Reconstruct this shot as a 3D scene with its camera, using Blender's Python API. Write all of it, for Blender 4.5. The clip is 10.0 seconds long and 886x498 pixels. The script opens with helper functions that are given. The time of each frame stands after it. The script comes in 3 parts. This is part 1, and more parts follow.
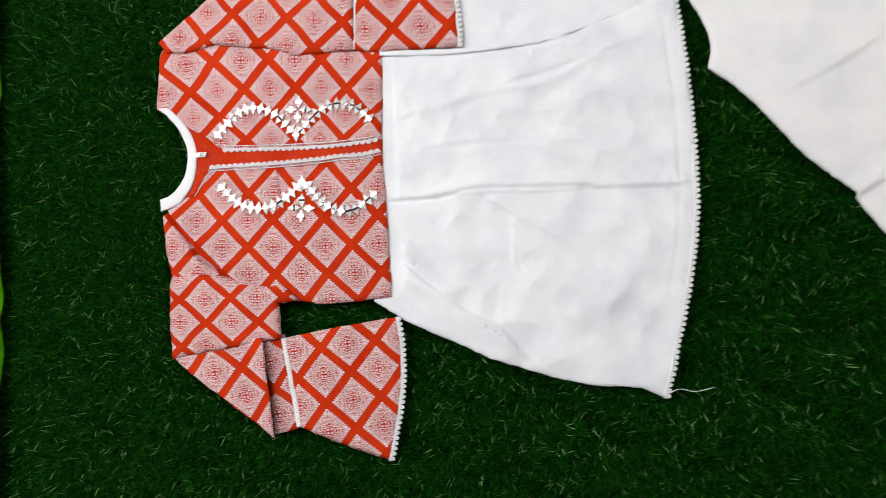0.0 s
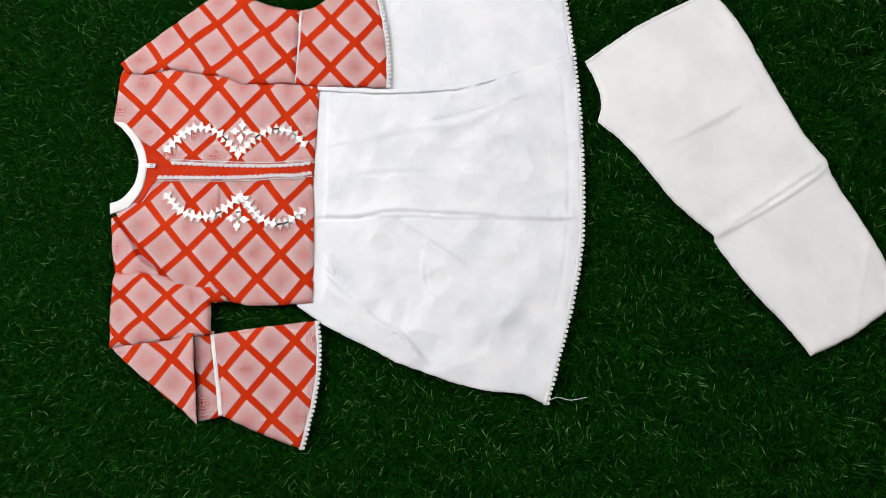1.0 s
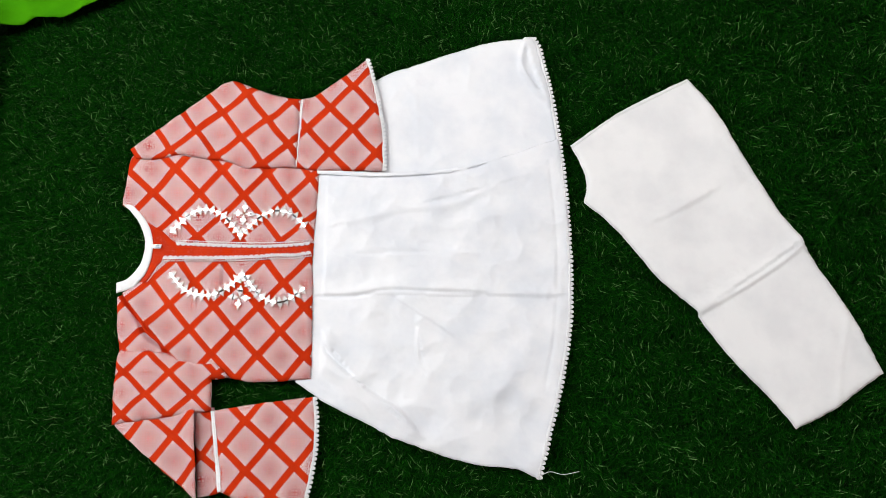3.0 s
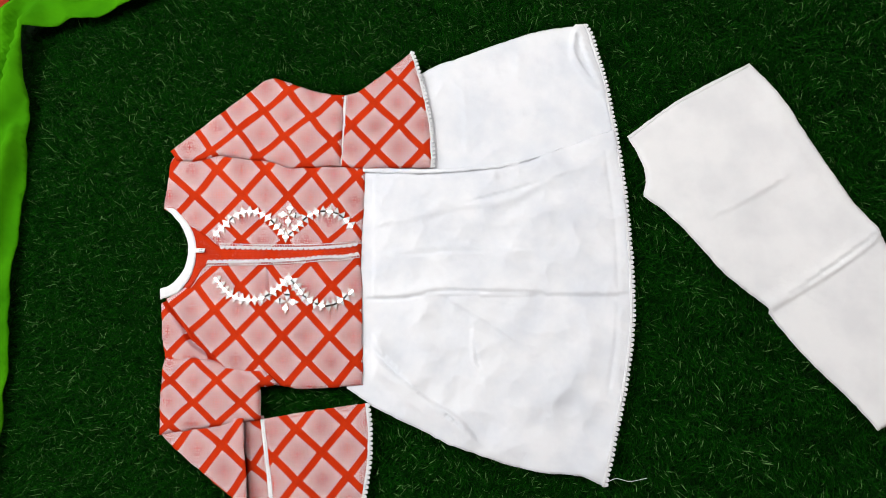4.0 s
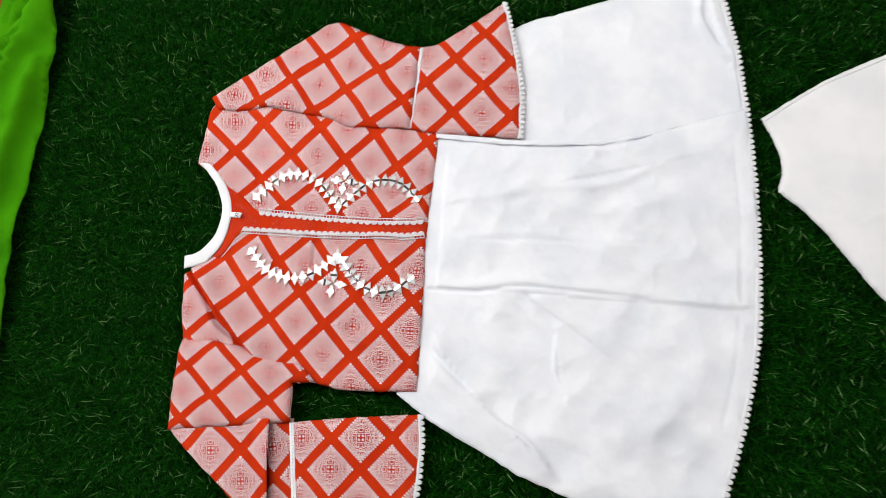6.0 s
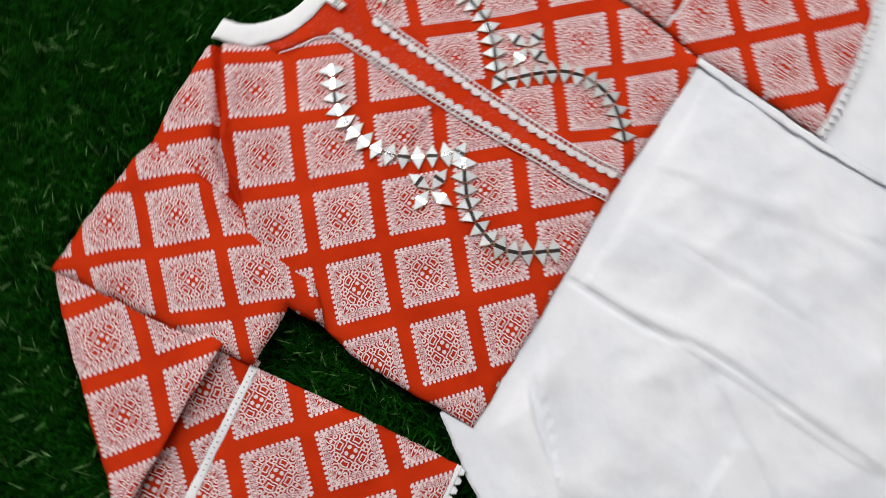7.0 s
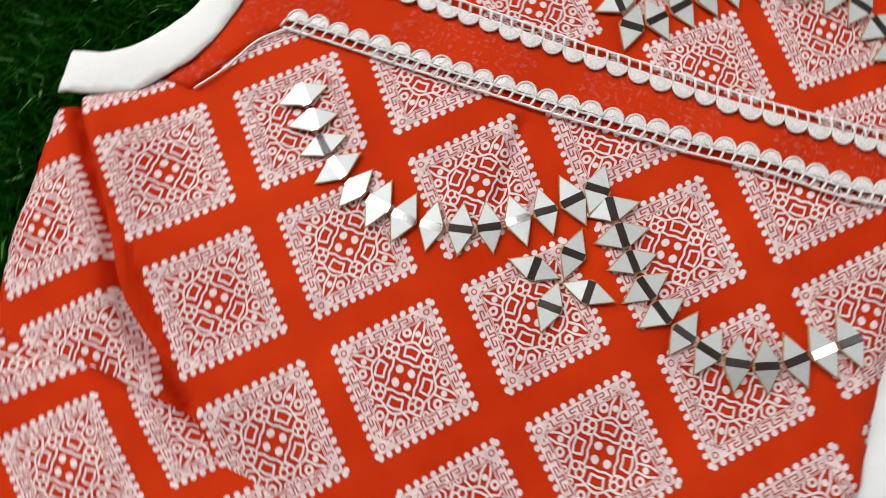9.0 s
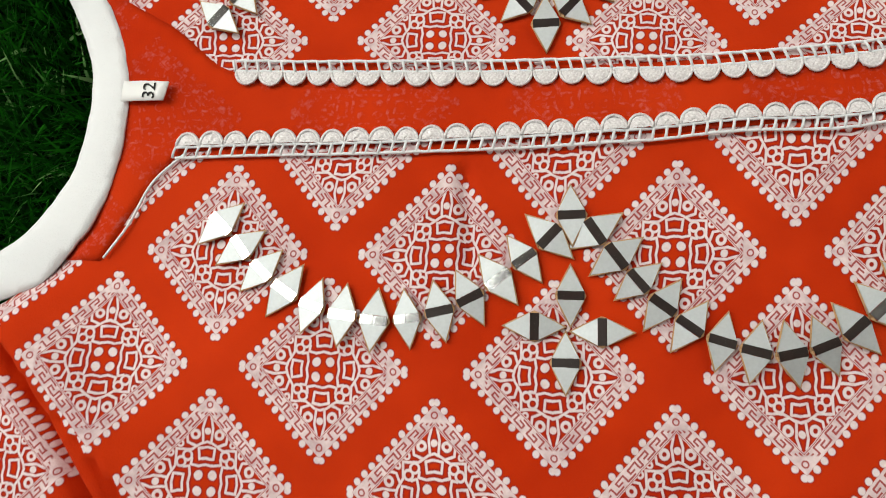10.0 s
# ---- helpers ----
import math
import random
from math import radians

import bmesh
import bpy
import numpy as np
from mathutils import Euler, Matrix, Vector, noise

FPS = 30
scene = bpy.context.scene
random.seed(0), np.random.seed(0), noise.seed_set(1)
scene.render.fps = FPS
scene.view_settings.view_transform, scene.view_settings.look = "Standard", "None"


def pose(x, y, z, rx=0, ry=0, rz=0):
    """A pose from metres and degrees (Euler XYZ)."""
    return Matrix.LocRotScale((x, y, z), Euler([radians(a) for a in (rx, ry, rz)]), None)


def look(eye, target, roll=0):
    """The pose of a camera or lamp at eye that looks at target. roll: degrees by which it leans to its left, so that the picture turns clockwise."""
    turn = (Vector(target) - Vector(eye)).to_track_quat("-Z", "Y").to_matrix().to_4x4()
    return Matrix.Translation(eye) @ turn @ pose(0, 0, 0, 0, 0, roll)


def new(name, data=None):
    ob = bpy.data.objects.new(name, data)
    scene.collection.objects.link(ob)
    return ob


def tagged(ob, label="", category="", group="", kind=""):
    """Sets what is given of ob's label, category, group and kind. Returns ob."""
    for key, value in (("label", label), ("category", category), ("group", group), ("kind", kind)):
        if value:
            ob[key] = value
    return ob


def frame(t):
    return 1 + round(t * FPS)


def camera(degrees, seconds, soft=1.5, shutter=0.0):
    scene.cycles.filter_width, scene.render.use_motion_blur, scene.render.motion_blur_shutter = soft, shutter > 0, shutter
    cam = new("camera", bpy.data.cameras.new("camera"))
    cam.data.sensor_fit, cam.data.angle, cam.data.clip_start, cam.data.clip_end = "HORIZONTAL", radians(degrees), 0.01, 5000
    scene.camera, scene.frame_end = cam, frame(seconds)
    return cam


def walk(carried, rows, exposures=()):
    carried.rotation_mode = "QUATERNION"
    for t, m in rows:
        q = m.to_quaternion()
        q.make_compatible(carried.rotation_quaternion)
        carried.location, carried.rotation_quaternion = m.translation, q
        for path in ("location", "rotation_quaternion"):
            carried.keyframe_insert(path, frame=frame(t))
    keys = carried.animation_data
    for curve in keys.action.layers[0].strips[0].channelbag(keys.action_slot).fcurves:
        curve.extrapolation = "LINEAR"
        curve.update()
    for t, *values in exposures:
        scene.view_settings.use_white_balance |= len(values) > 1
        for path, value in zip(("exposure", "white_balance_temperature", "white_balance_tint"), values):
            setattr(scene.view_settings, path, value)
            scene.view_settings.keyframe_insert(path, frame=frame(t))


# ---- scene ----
from mathutils.geometry import delaunay_2d_cdt

cam = camera(66.4, 10.0, soft=0.5, shutter=0.3)
PATH = [
    (0, (0.204, -0.178, 0.998), (-0.048, -0.051, -0.982), -66.1),
    (0.5, (0.273, -0.199, 1.076), (0.111, 0.003, -0.907), -39.6),
    (1, (0.3, -0.208, 1.122), (0.149, 0.002, -0.861), -35.2),
    (1.5, (0.311, -0.197, 1.168), (0.144, 0.096, -0.803), -28.6),
    (2, (0.324, -0.19, 1.17), (0.168, 0.085, -0.805), -28.2),
    (2.2, (0.324, -0.185, 1.174), (0.173, 0.117, -0.797), -25.2),
    (3.3, (0.296, -0.168, 1.168), (0.147, 0.202, -0.792), -23.4),
    (3.5, (0.275, -0.163, 1.164), (0.054, 0.159, -0.797), -36.7),
    (4, (0.249, -0.161, 1.132), (0.049, 0.195, -0.826), -30.4),
    (4.5, (0.267, -0.189, 1.074), (0.045, 0.175, -0.88), -28.6),
    (5, (0.287, -0.196, 1.044), (-0.076, 0.227, -0.877), -36.9),
    (5.5, (0.274, -0.202, 1.013), (-0.062, 0.206, -0.916), -34.4),
    (5.7, (0.233, -0.194, 0.996), (-0.081, 0.23, -0.933), -33.0),
    (6.8, (-0.048, -0.147, 0.638), (-0.153, 0.16, -1.336), 2.9),
    (7, (-0.068, -0.167, 0.554), (-0.18, 0.162, -1.415), 14.6),
    (7.5, (-0.104, -0.177, 0.456), (-0.283, 0.219, -1.496), 22.9),
    (8, (-0.14, -0.166, 0.41), (-0.333, 0.273, -1.531), 24.6),
    (8.5, (-0.151, -0.142, 0.349), (-0.325, 0.276, -1.599), 20.0),
    (9, (-0.163, -0.086, 0.283), (-0.312, 0.218, -1.688), -7.1),
    (9.5, (-0.153, -0.058, 0.262), (-0.382, 0.184, -1.71), -40.3),
    (10, (-0.157, -0.049, 0.253), (-0.329, 0.254, -1.717), -30.3),
]
EXPOSURES = [(0, 0.0, 6500, 10), (2.2, 0.1, 6500, 10), (3.5, 0.1, 6480, 10), (5.7, 0.1, 6480, 10), (7, -0.15, 6480, 10), (8.5, -0.1, 6550, 8), (9.5, -0.03, 6700, 5), (10, -0.12, 6750, 3)]
walk(cam, [(t, look(eye, target, roll)) for t, eye, target, roll in PATH], EXPOSURES)
LAMP_WINDOW, LAMP_CEILING, LAMP_FAR = 32.0, 63.0, 48.0

# ---- light ----
world = bpy.data.worlds.new("world")
scene.world = world
world.use_nodes = True
world.node_tree.nodes["Background"].inputs[0].default_value = (0.9, 0.95, 1.0, 1)
world.node_tree.nodes["Background"].inputs[1].default_value = 0.3


def area_lamp(name, eye, target, size, size_y, watts, color):
    data = bpy.data.lights.new(name, "AREA")
    data.shape, data.size, data.size_y, data.energy, data.color = "RECTANGLE", size, size_y, watts, color
    ob = new(name, data)
    ob.matrix_world = look(eye, target)
    return ob


area_lamp("window_daylight", (-1.93, 0.5, 1.55), (0.0, 0.0, 0.2), 1.5, 1.3, LAMP_WINDOW, (1.0, 0.992, 0.975))
area_lamp("ceiling_light_west", (-1.36, 0.65, 2.58), (-1.2, 0.6, 0.0), 1.15, 1.7, LAMP_CEILING, (1.0, 0.992, 0.975))
# added fill that evens out the east side; no lamp is known there
area_lamp("fill_light_east", (1.65, 0.8, 2.58), (1.2, 0.4, 0.0), 0.5, 1.5, LAMP_FAR, (1.0, 0.992, 0.975))


# ---- materials ----
class Val:
    """A float or vector socket with arithmetic, to write node formulas plainly."""

    def __init__(self, tree, sock):
        self.tree, self.sock = tree, sock

    def op(self, kind, *others, clamp=False):
        n = self.tree.nodes.new("ShaderNodeMath")
        n.operation, n.use_clamp = kind, clamp
        for k, o in enumerate((self, *others)):
            if isinstance(o, Val):
                self.tree.links.new(o.sock, n.inputs[k])
            else:
                n.inputs[k].default_value = o
        return Val(self.tree, n.outputs[0])

    def __add__(self, o): return self.op("ADD", o)
    def __sub__(self, o): return self.op("SUBTRACT", o)
    def __mul__(self, o): return self.op("MULTIPLY", o)
    def max(self, o): return self.op("MAXIMUM", o)
    def min(self, o): return self.op("MINIMUM", o)
    def abs(self): return self.op("ABSOLUTE")
    def below(self, edge, soft): return ((self * -1.0) + (edge + soft)).op("DIVIDE", 2 * soft, clamp=True)


def shader(name, rough=0.8, metallic=0.0, spec=0.3):
    m = bpy.data.materials.new(name)
    m.use_nodes = True
    b = m.node_tree.nodes["Principled BSDF"]
    b.inputs["Roughness"].default_value, b.inputs["Metallic"].default_value = rough, metallic
    b.inputs["Specular IOR Level"].default_value = spec
    return m, m.node_tree, b


def noise_tex(tree, scale, detail=3.0, rough=0.55, coords=None):
    n = tree.nodes.new("ShaderNodeTexNoise")
    n.inputs["Scale"].default_value, n.inputs["Detail"].default_value, n.inputs["Roughness"].default_value = scale, detail, rough
    if coords is None:
        coords = tree.nodes.new("ShaderNodeTexCoord").outputs["Object"]
    tree.links.new(coords, n.inputs["Vector"])
    return Val(tree, n.outputs["Fac"])


def mix(tree, fac, a, b):
    n = tree.nodes.new("ShaderNodeMix")
    n.data_type = "RGBA"
    for k, v in ((0, fac), (6, a), (7, b)):
        if isinstance(v, Val):
            tree.links.new(v.sock, n.inputs[k])
        elif isinstance(v, bpy.types.NodeSocket):
            tree.links.new(v, n.inputs[k])
        else:
            n.inputs[k].default_value = v if k == 0 else (*v, 1)
    return n.outputs[2]


def bump(tree, bsdf, height, strength, distance):
    n = tree.nodes.new("ShaderNodeBump")
    n.inputs["Strength"].default_value, n.inputs["Distance"].default_value = strength, distance
    tree.links.new(height.sock, n.inputs["Height"])
    tree.links.new(n.outputs[0], bsdf.inputs["Normal"])


def weave(tree):
    """Fine uneven thread of cotton, as a height."""
    return noise_tex(tree, 1500.0, 2)


def cotton(name, color, dark, rough=0.85, scale=30.0, spec=0.12, crisp=2.2):
    m, tree, b = shader(name, rough, spec=spec)
    f = noise_tex(tree, scale, 4).op("SUBTRACT", 0.5).op("MULTIPLY", crisp).op("ADD", 0.6, clamp=True)
    tree.links.new(mix(tree, f, dark, color), b.inputs["Base Color"])
    bump(tree, b, weave(tree) + noise_tex(tree, 130.0, 3) * 3.0, 0.35, 0.0006)
    return m


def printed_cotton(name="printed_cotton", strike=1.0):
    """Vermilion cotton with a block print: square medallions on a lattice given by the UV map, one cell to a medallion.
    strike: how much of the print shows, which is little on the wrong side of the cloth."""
    m, tree, b = shader(name, 0.85, spec=0.05)
    uv = tree.nodes.new("ShaderNodeUVMap")
    uv.uv_map = "lattice"
    sep = tree.nodes.new("ShaderNodeSeparateXYZ")
    tree.links.new(uv.outputs[0], sep.inputs[0])
    u, v = Val(tree, sep.outputs[0]), Val(tree, sep.outputs[1])
    wob = noise_tex(tree, 260.0, 2)
    a = (u + 0.5).op("FLOORED_MODULO", 1.0) - 0.5
    c = (v + 0.5).op("FLOORED_MODULO", 1.0) - 0.5
    a, c = a + (wob - 0.5) * 0.012, c + (wob - 0.5) * -0.010
    qx, qy = ((a + c) * (1.02 / 0.725)).abs(), ((a - c) * (0.98 / 0.725)).abs()
    X, Y = qx.max(qy), qx.min(qy)
    w, t = X + Y, X - Y
    point = tree.nodes.new("ShaderNodeCombineXYZ")
    tree.links.new(X.sock, point.inputs[0])
    tree.links.new(Y.sock, point.inputs[1])

    def vec(kind, p, q, out=0, scale=None):
        n = tree.nodes.new("ShaderNodeVectorMath")
        n.operation = kind
        for k, o in enumerate((p, q)):
            if o is None:
                continue
            if isinstance(o, tuple):
                n.inputs[k].default_value = o
            else:
                tree.links.new(o, n.inputs[k])
        if scale is not None:
            tree.links.new(scale.sock, n.inputs["Scale"])
        return n.outputs[out]

    P = point.outputs[0]

    def seg(x0, y0, x1, y1):
        d = (x1 - x0, y1 - y0, 0)
        rel = vec("SUBTRACT", P, (x0, y0, 0))
        h = Val(tree, vec("DOT_PRODUCT", rel, d, 1)).op("DIVIDE", d[0] ** 2 + d[1] ** 2, clamp=True)
        along = vec("SCALE", d, None, 0, h)
        return Val(tree, vec("DISTANCE", rel, along, 1))

    def dot(x, y, r):
        return Val(tree, vec("DISTANCE", P, (x, y, 0), 1)) - r

    lines = None
    for s in ((0.205, 0, 0.188, 0.09), (0.188, 0.09, 0.205, 0.185), (0.205, 0.185, 0.27, 0.175), (0.275, 0, 0.265, 0.085),
              (0.265, 0.085, 0.385, 0.100), (0.385, 0.100, 0.40, 0), (0.465, 0, 0.445, 0.07), (0.445, 0.07, 0.37, 0.19),
              (0.37, 0.19, 0.37, 0.40), (0.45, 0.05, 0.62, 0.065), (0.62, 0.065, 0.735, 0.035), (0.41, 0.13, 0.45, 0.24), (0.45, 0.24, 0.52, 0.25)):
        d = seg(*s)
        lines = d if lines is None else lines.min(d)
    lines = lines.min(dot(0.305, 0.232, 0.052).abs())
    inside = lines.below(0.0150, 0.005)
    around = lines.below(0.036, 0.010)
    for x, y, r in ((0.090, 0.082, 0.050), (0.585, 0.0, 0.042), (0.545, 0.150, 0.064), (0.435, 0.325, 0.044)):
        inside = inside.max(dot(x, y, r).below(0.0, 0.006))
        around = around.max(dot(x, y, r).below(0.016, 0.010))
    for x, y, r in ((0.545, 0.150, 0.026), (0.435, 0.325, 0.018)):
        inside = inside * (dot(x, y, r).below(0.0, 0.006) * -1.0 + 1.0)
    core = w.below(0.77, 0.006)
    inside, around = inside * core, around * core
    # the key-pattern band: pale ground with thin hooked lines
    p = 0.2857
    k, n = t.op("FLOORED_MODULO", p) * (1 / p), (w - 0.885) * 10.0

    def box(kc, nc, hk, hn):
        return (k - kc).abs().below(hk, 0.02) * (n - nc).abs().below(hn, 0.05)

    key = box(0.12, 0.0, 0.056, 0.68)
    for bx in ((0.42, 0.58, 0.34, 0.140), (0.72, 0.26, 0.056, 0.42), (0.56, -0.08, 0.20, 0.140), (0.75, -0.62, 0.26, 0.140), (0.05, -0.62, 0.10, 0.140)):
        key = key.max(box(*bx))
    key = key * (X - 0.80).below(0.0, 0.01)
    rim = (w - 0.790).abs().below(0.006, 0.005)
    corner = dot(0.885, 0.0, 0.035).abs().below(0.009, 0.005)
    key = key.max(rim).max(corner)
    field = w.below(1.0, 0.006) * (w * -1.0).below(-0.77, 0.006)
    band = field * (key * -0.88 + 1.0)
    around = around.max(field)
    # the row of dots outside
    dk = t.op("FLOORED_MODULO", 0.1818) - 0.0909
    away = (dk * dk + (w - 1.052) * (w - 1.052)).op("SQRT")
    dd = away.below(0.058, 0.010) * t.below(1.07, 0.004)
    around = around.max(away.below(0.076, 0.014) * t.below(1.09, 0.004))
    ink = inside.max(band).max(dd)
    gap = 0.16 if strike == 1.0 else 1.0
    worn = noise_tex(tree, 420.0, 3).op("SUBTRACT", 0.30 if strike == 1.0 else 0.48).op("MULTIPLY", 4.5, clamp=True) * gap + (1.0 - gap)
    patch = noise_tex(tree, 34.0, 2).op("SUBTRACT", 0.3).op("MULTIPLY", 2.5, clamp=True)
    mottle = noise_tex(tree, 190.0, 3).op("SUBTRACT", 0.32).op("MULTIPLY", 3.0, clamp=True)
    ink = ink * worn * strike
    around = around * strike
    faded = noise_tex(tree, 9.0, 3).op("SUBTRACT", 0.35).op("MULTIPLY", 3.0, clamp=True)
    ground = mix(tree, patch, (0.41, 0.021, 0.003), (0.52, 0.031, 0.004))
    ground = mix(tree, faded * 0.45, ground, (0.60, 0.045, 0.008))
    ground = mix(tree, around * 0.7, ground, (0.23, 0.012, 0.013))
    pale = mix(tree, patch, (0.66, 0.555, 0.565), (0.80, 0.695, 0.700))
    pale = mix(tree, field, pale, mix(tree, mottle, (0.56, 0.42, 0.44), (0.77, 0.635, 0.645)))
    tree.links.new(mix(tree, ink, ground, pale), b.inputs["Base Color"])
    bump(tree, b, weave(tree) + noise_tex(tree, 150.0, 3) * 3.0, 0.3, 0.0006)
    return m


PRINT = printed_cotton()
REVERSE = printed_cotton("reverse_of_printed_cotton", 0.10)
# the blue-grey blotches of WHITE and CREAM paint in soft wrinkle shading
WHITE = cotton("white_cotton", (0.800, 0.822, 0.862), (0.705, 0.740, 0.800), 0.85, 13.0, crisp=4.0)
CREAM = cotton("cream_cotton", (0.805, 0.815, 0.832), (0.735, 0.748, 0.772), 0.85, 12.0, crisp=4.0)
LACE = cotton("white_lace_thread", (0.80, 0.82, 0.845), (0.67, 0.68, 0.70), 0.6, 500.0)
BEAD = cotton("satin_scallop_thread", (0.84, 0.82, 0.82), (0.50, 0.45, 0.47), 0.32, 1300.0, 0.5)
GOLD = cotton("gold_thread", (0.55, 0.35, 0.18), (0.40, 0.20, 0.10), 0.5, 900.0)
GREEN_CLOTH = cotton("lime_green_cotton", (0.048, 0.240, 0.0015), (0.024, 0.150, 0.001), 0.9, 12.0, 0.03)
CARPET = cotton("red_floor_felt", (0.29, 0.029, 0.010), (0.22, 0.018, 0.007), 0.95, 90.0)
PLASTER = cotton("wall_plaster", (0.62, 0.60, 0.57), (0.56, 0.54, 0.50), 0.9, 6.0)
CEILING = cotton("ceiling_paint", (0.13, 0.12, 0.115), (0.10, 0.095, 0.09), 0.9, 6.0)
INK, _, _b = shader("black_ink", 0.7)
_b.inputs["Base Color"].default_value = (0.012, 0.012, 0.014, 1)
TAG, _, _b = shader("satin_tag", 0.5)
_b.inputs["Base Color"].default_value = (0.8, 0.8, 0.8, 1)


def mirror_foil(name, rough, tint, dents=0.12):
    m, tree, b = shader(name, rough, 1.0)
    f = noise_tex(tree, 700.0, 3)
    tree.links.new(mix(tree, f, tuple(0.82 * c for c in tint), tint), b.inputs["Base Color"])
    bump(tree, b, noise_tex(tree, 240.0, 2), dents, 0.0005)
    return m


FOIL = mirror_foil("silver_foil_facet", 0.60, (0.615, 0.64, 0.655))
MIRROR = mirror_foil("mirror_strip", 0.10, (0.80, 0.81, 0.82), 0.03)


def turf_material():
    m, tree, b = shader("plastic_grass", 0.40, 0.0, 0.03)
    at = tree.nodes.new("ShaderNodeAttribute")
    at.attribute_name = "tone"
    sep = tree.nodes.new("ShaderNodeSeparateXYZ")
    tree.links.new(at.outputs["Vector"], sep.inputs[0])
    tone, tip = Val(tree, sep.outputs[0]), Val(tree, sep.outputs[1])
    # near-black roots put the shade deep between blades into the colour
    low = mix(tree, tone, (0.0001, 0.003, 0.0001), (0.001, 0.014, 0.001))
    # palest tones are highlights painted on, as the gloss is kept low
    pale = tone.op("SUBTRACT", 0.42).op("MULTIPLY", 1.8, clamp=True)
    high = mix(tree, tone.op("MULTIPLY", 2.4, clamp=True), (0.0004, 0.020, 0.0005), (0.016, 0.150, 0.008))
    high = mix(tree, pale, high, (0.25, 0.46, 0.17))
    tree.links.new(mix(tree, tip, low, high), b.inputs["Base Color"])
    return m


GRASS = turf_material()
BACKING = cotton("dark_turf_backing", (0.006, 0.022, 0.006), (0.003, 0.012, 0.003), 0.95, 300.0)


# ---- building helpers ----
def part(name, bm, material, parent, label=""):
    me = bpy.data.meshes.new(name)
    bm.to_mesh(me)
    bm.free()
    me.materials.append(material)
    ob = new(name, me)
    ob.parent = parent
    return tagged(ob, label)


def smooth_line(points, closed, step=0.004, corner=48.0):
    """A curve through the points at even steps, which keeps the sharp corners."""
    pts = [np.array(p, float) for p in points]
    n, out = len(pts), []

    def sharp(i):
        if not closed and i in (0, n - 1):
            return True
        a, b = pts[i] - pts[i - 1], pts[(i + 1) % n] - pts[i]
        return abs(math.degrees(math.atan2(a[0] * b[1] - a[1] * b[0], a @ b))) > corner

    for i in range(n if closed else n - 1):
        j = (i + 1) % n
        p1, p2 = pts[i], pts[j]
        p0 = p1 if sharp(i) else pts[i - 1]
        p3 = p2 if sharp(j) else pts[(j + 1) % n]
        length = np.linalg.norm(p2 - p1)
        m1 = (p2 - p0) / max(np.linalg.norm(p1 - p0) + length, 1e-6) * length
        m2 = (p3 - p1) / max(np.linalg.norm(p3 - p2) + length, 1e-6) * length
        k = max(1, int(round(length / step)))
        for s in np.arange(k) / k:
            out.append((2 * s**3 - 3 * s**2 + 1) * p1 + (s**3 - 2 * s**2 + s) * m1 + (-2 * s**3 + 3 * s**2) * p2 + (s**3 - s**2) * m2)
    if not closed:
        out.append(pts[-1])
    return np.array(out)


def inside(loop, q):
    x, y = q[:, 0:1], q[:, 1:2]
    a, b = loop, np.roll(loop, -1, 0)
    cross = (a[None, :, 1] > y) != (b[None, :, 1] > y)
    xi = a[None, :, 0] + (y - a[None, :, 1]) * (b - a)[None, :, 0] / (np.where(np.abs(b - a)[:, 1] < 1e-9, 1e-9, (b - a)[:, 1]))[None]
    return (cross & (x < xi)).sum(1) % 2 == 1


def far_from(line, q, closed=True):
    """Distance of the points q from a polyline."""
    a = line if closed else line[:-1]
    b = np.roll(line, -1, 0) if closed else line[1:]
    best = np.full(len(q), 9.0)
    for p0, p1 in zip(a, b):
        d = p1 - p0
        h = np.clip(((q - p0) @ d) / max(d @ d, 1e-12), 0, 1)
        best = np.minimum(best, np.hypot(*(q - p0 - h[:, None] * d).T))
    return best


def ripple(x, y, scale, seed):
    return noise.noise((x * scale + seed * 7.3, y * scale - seed * 3.1, seed * 1.7))


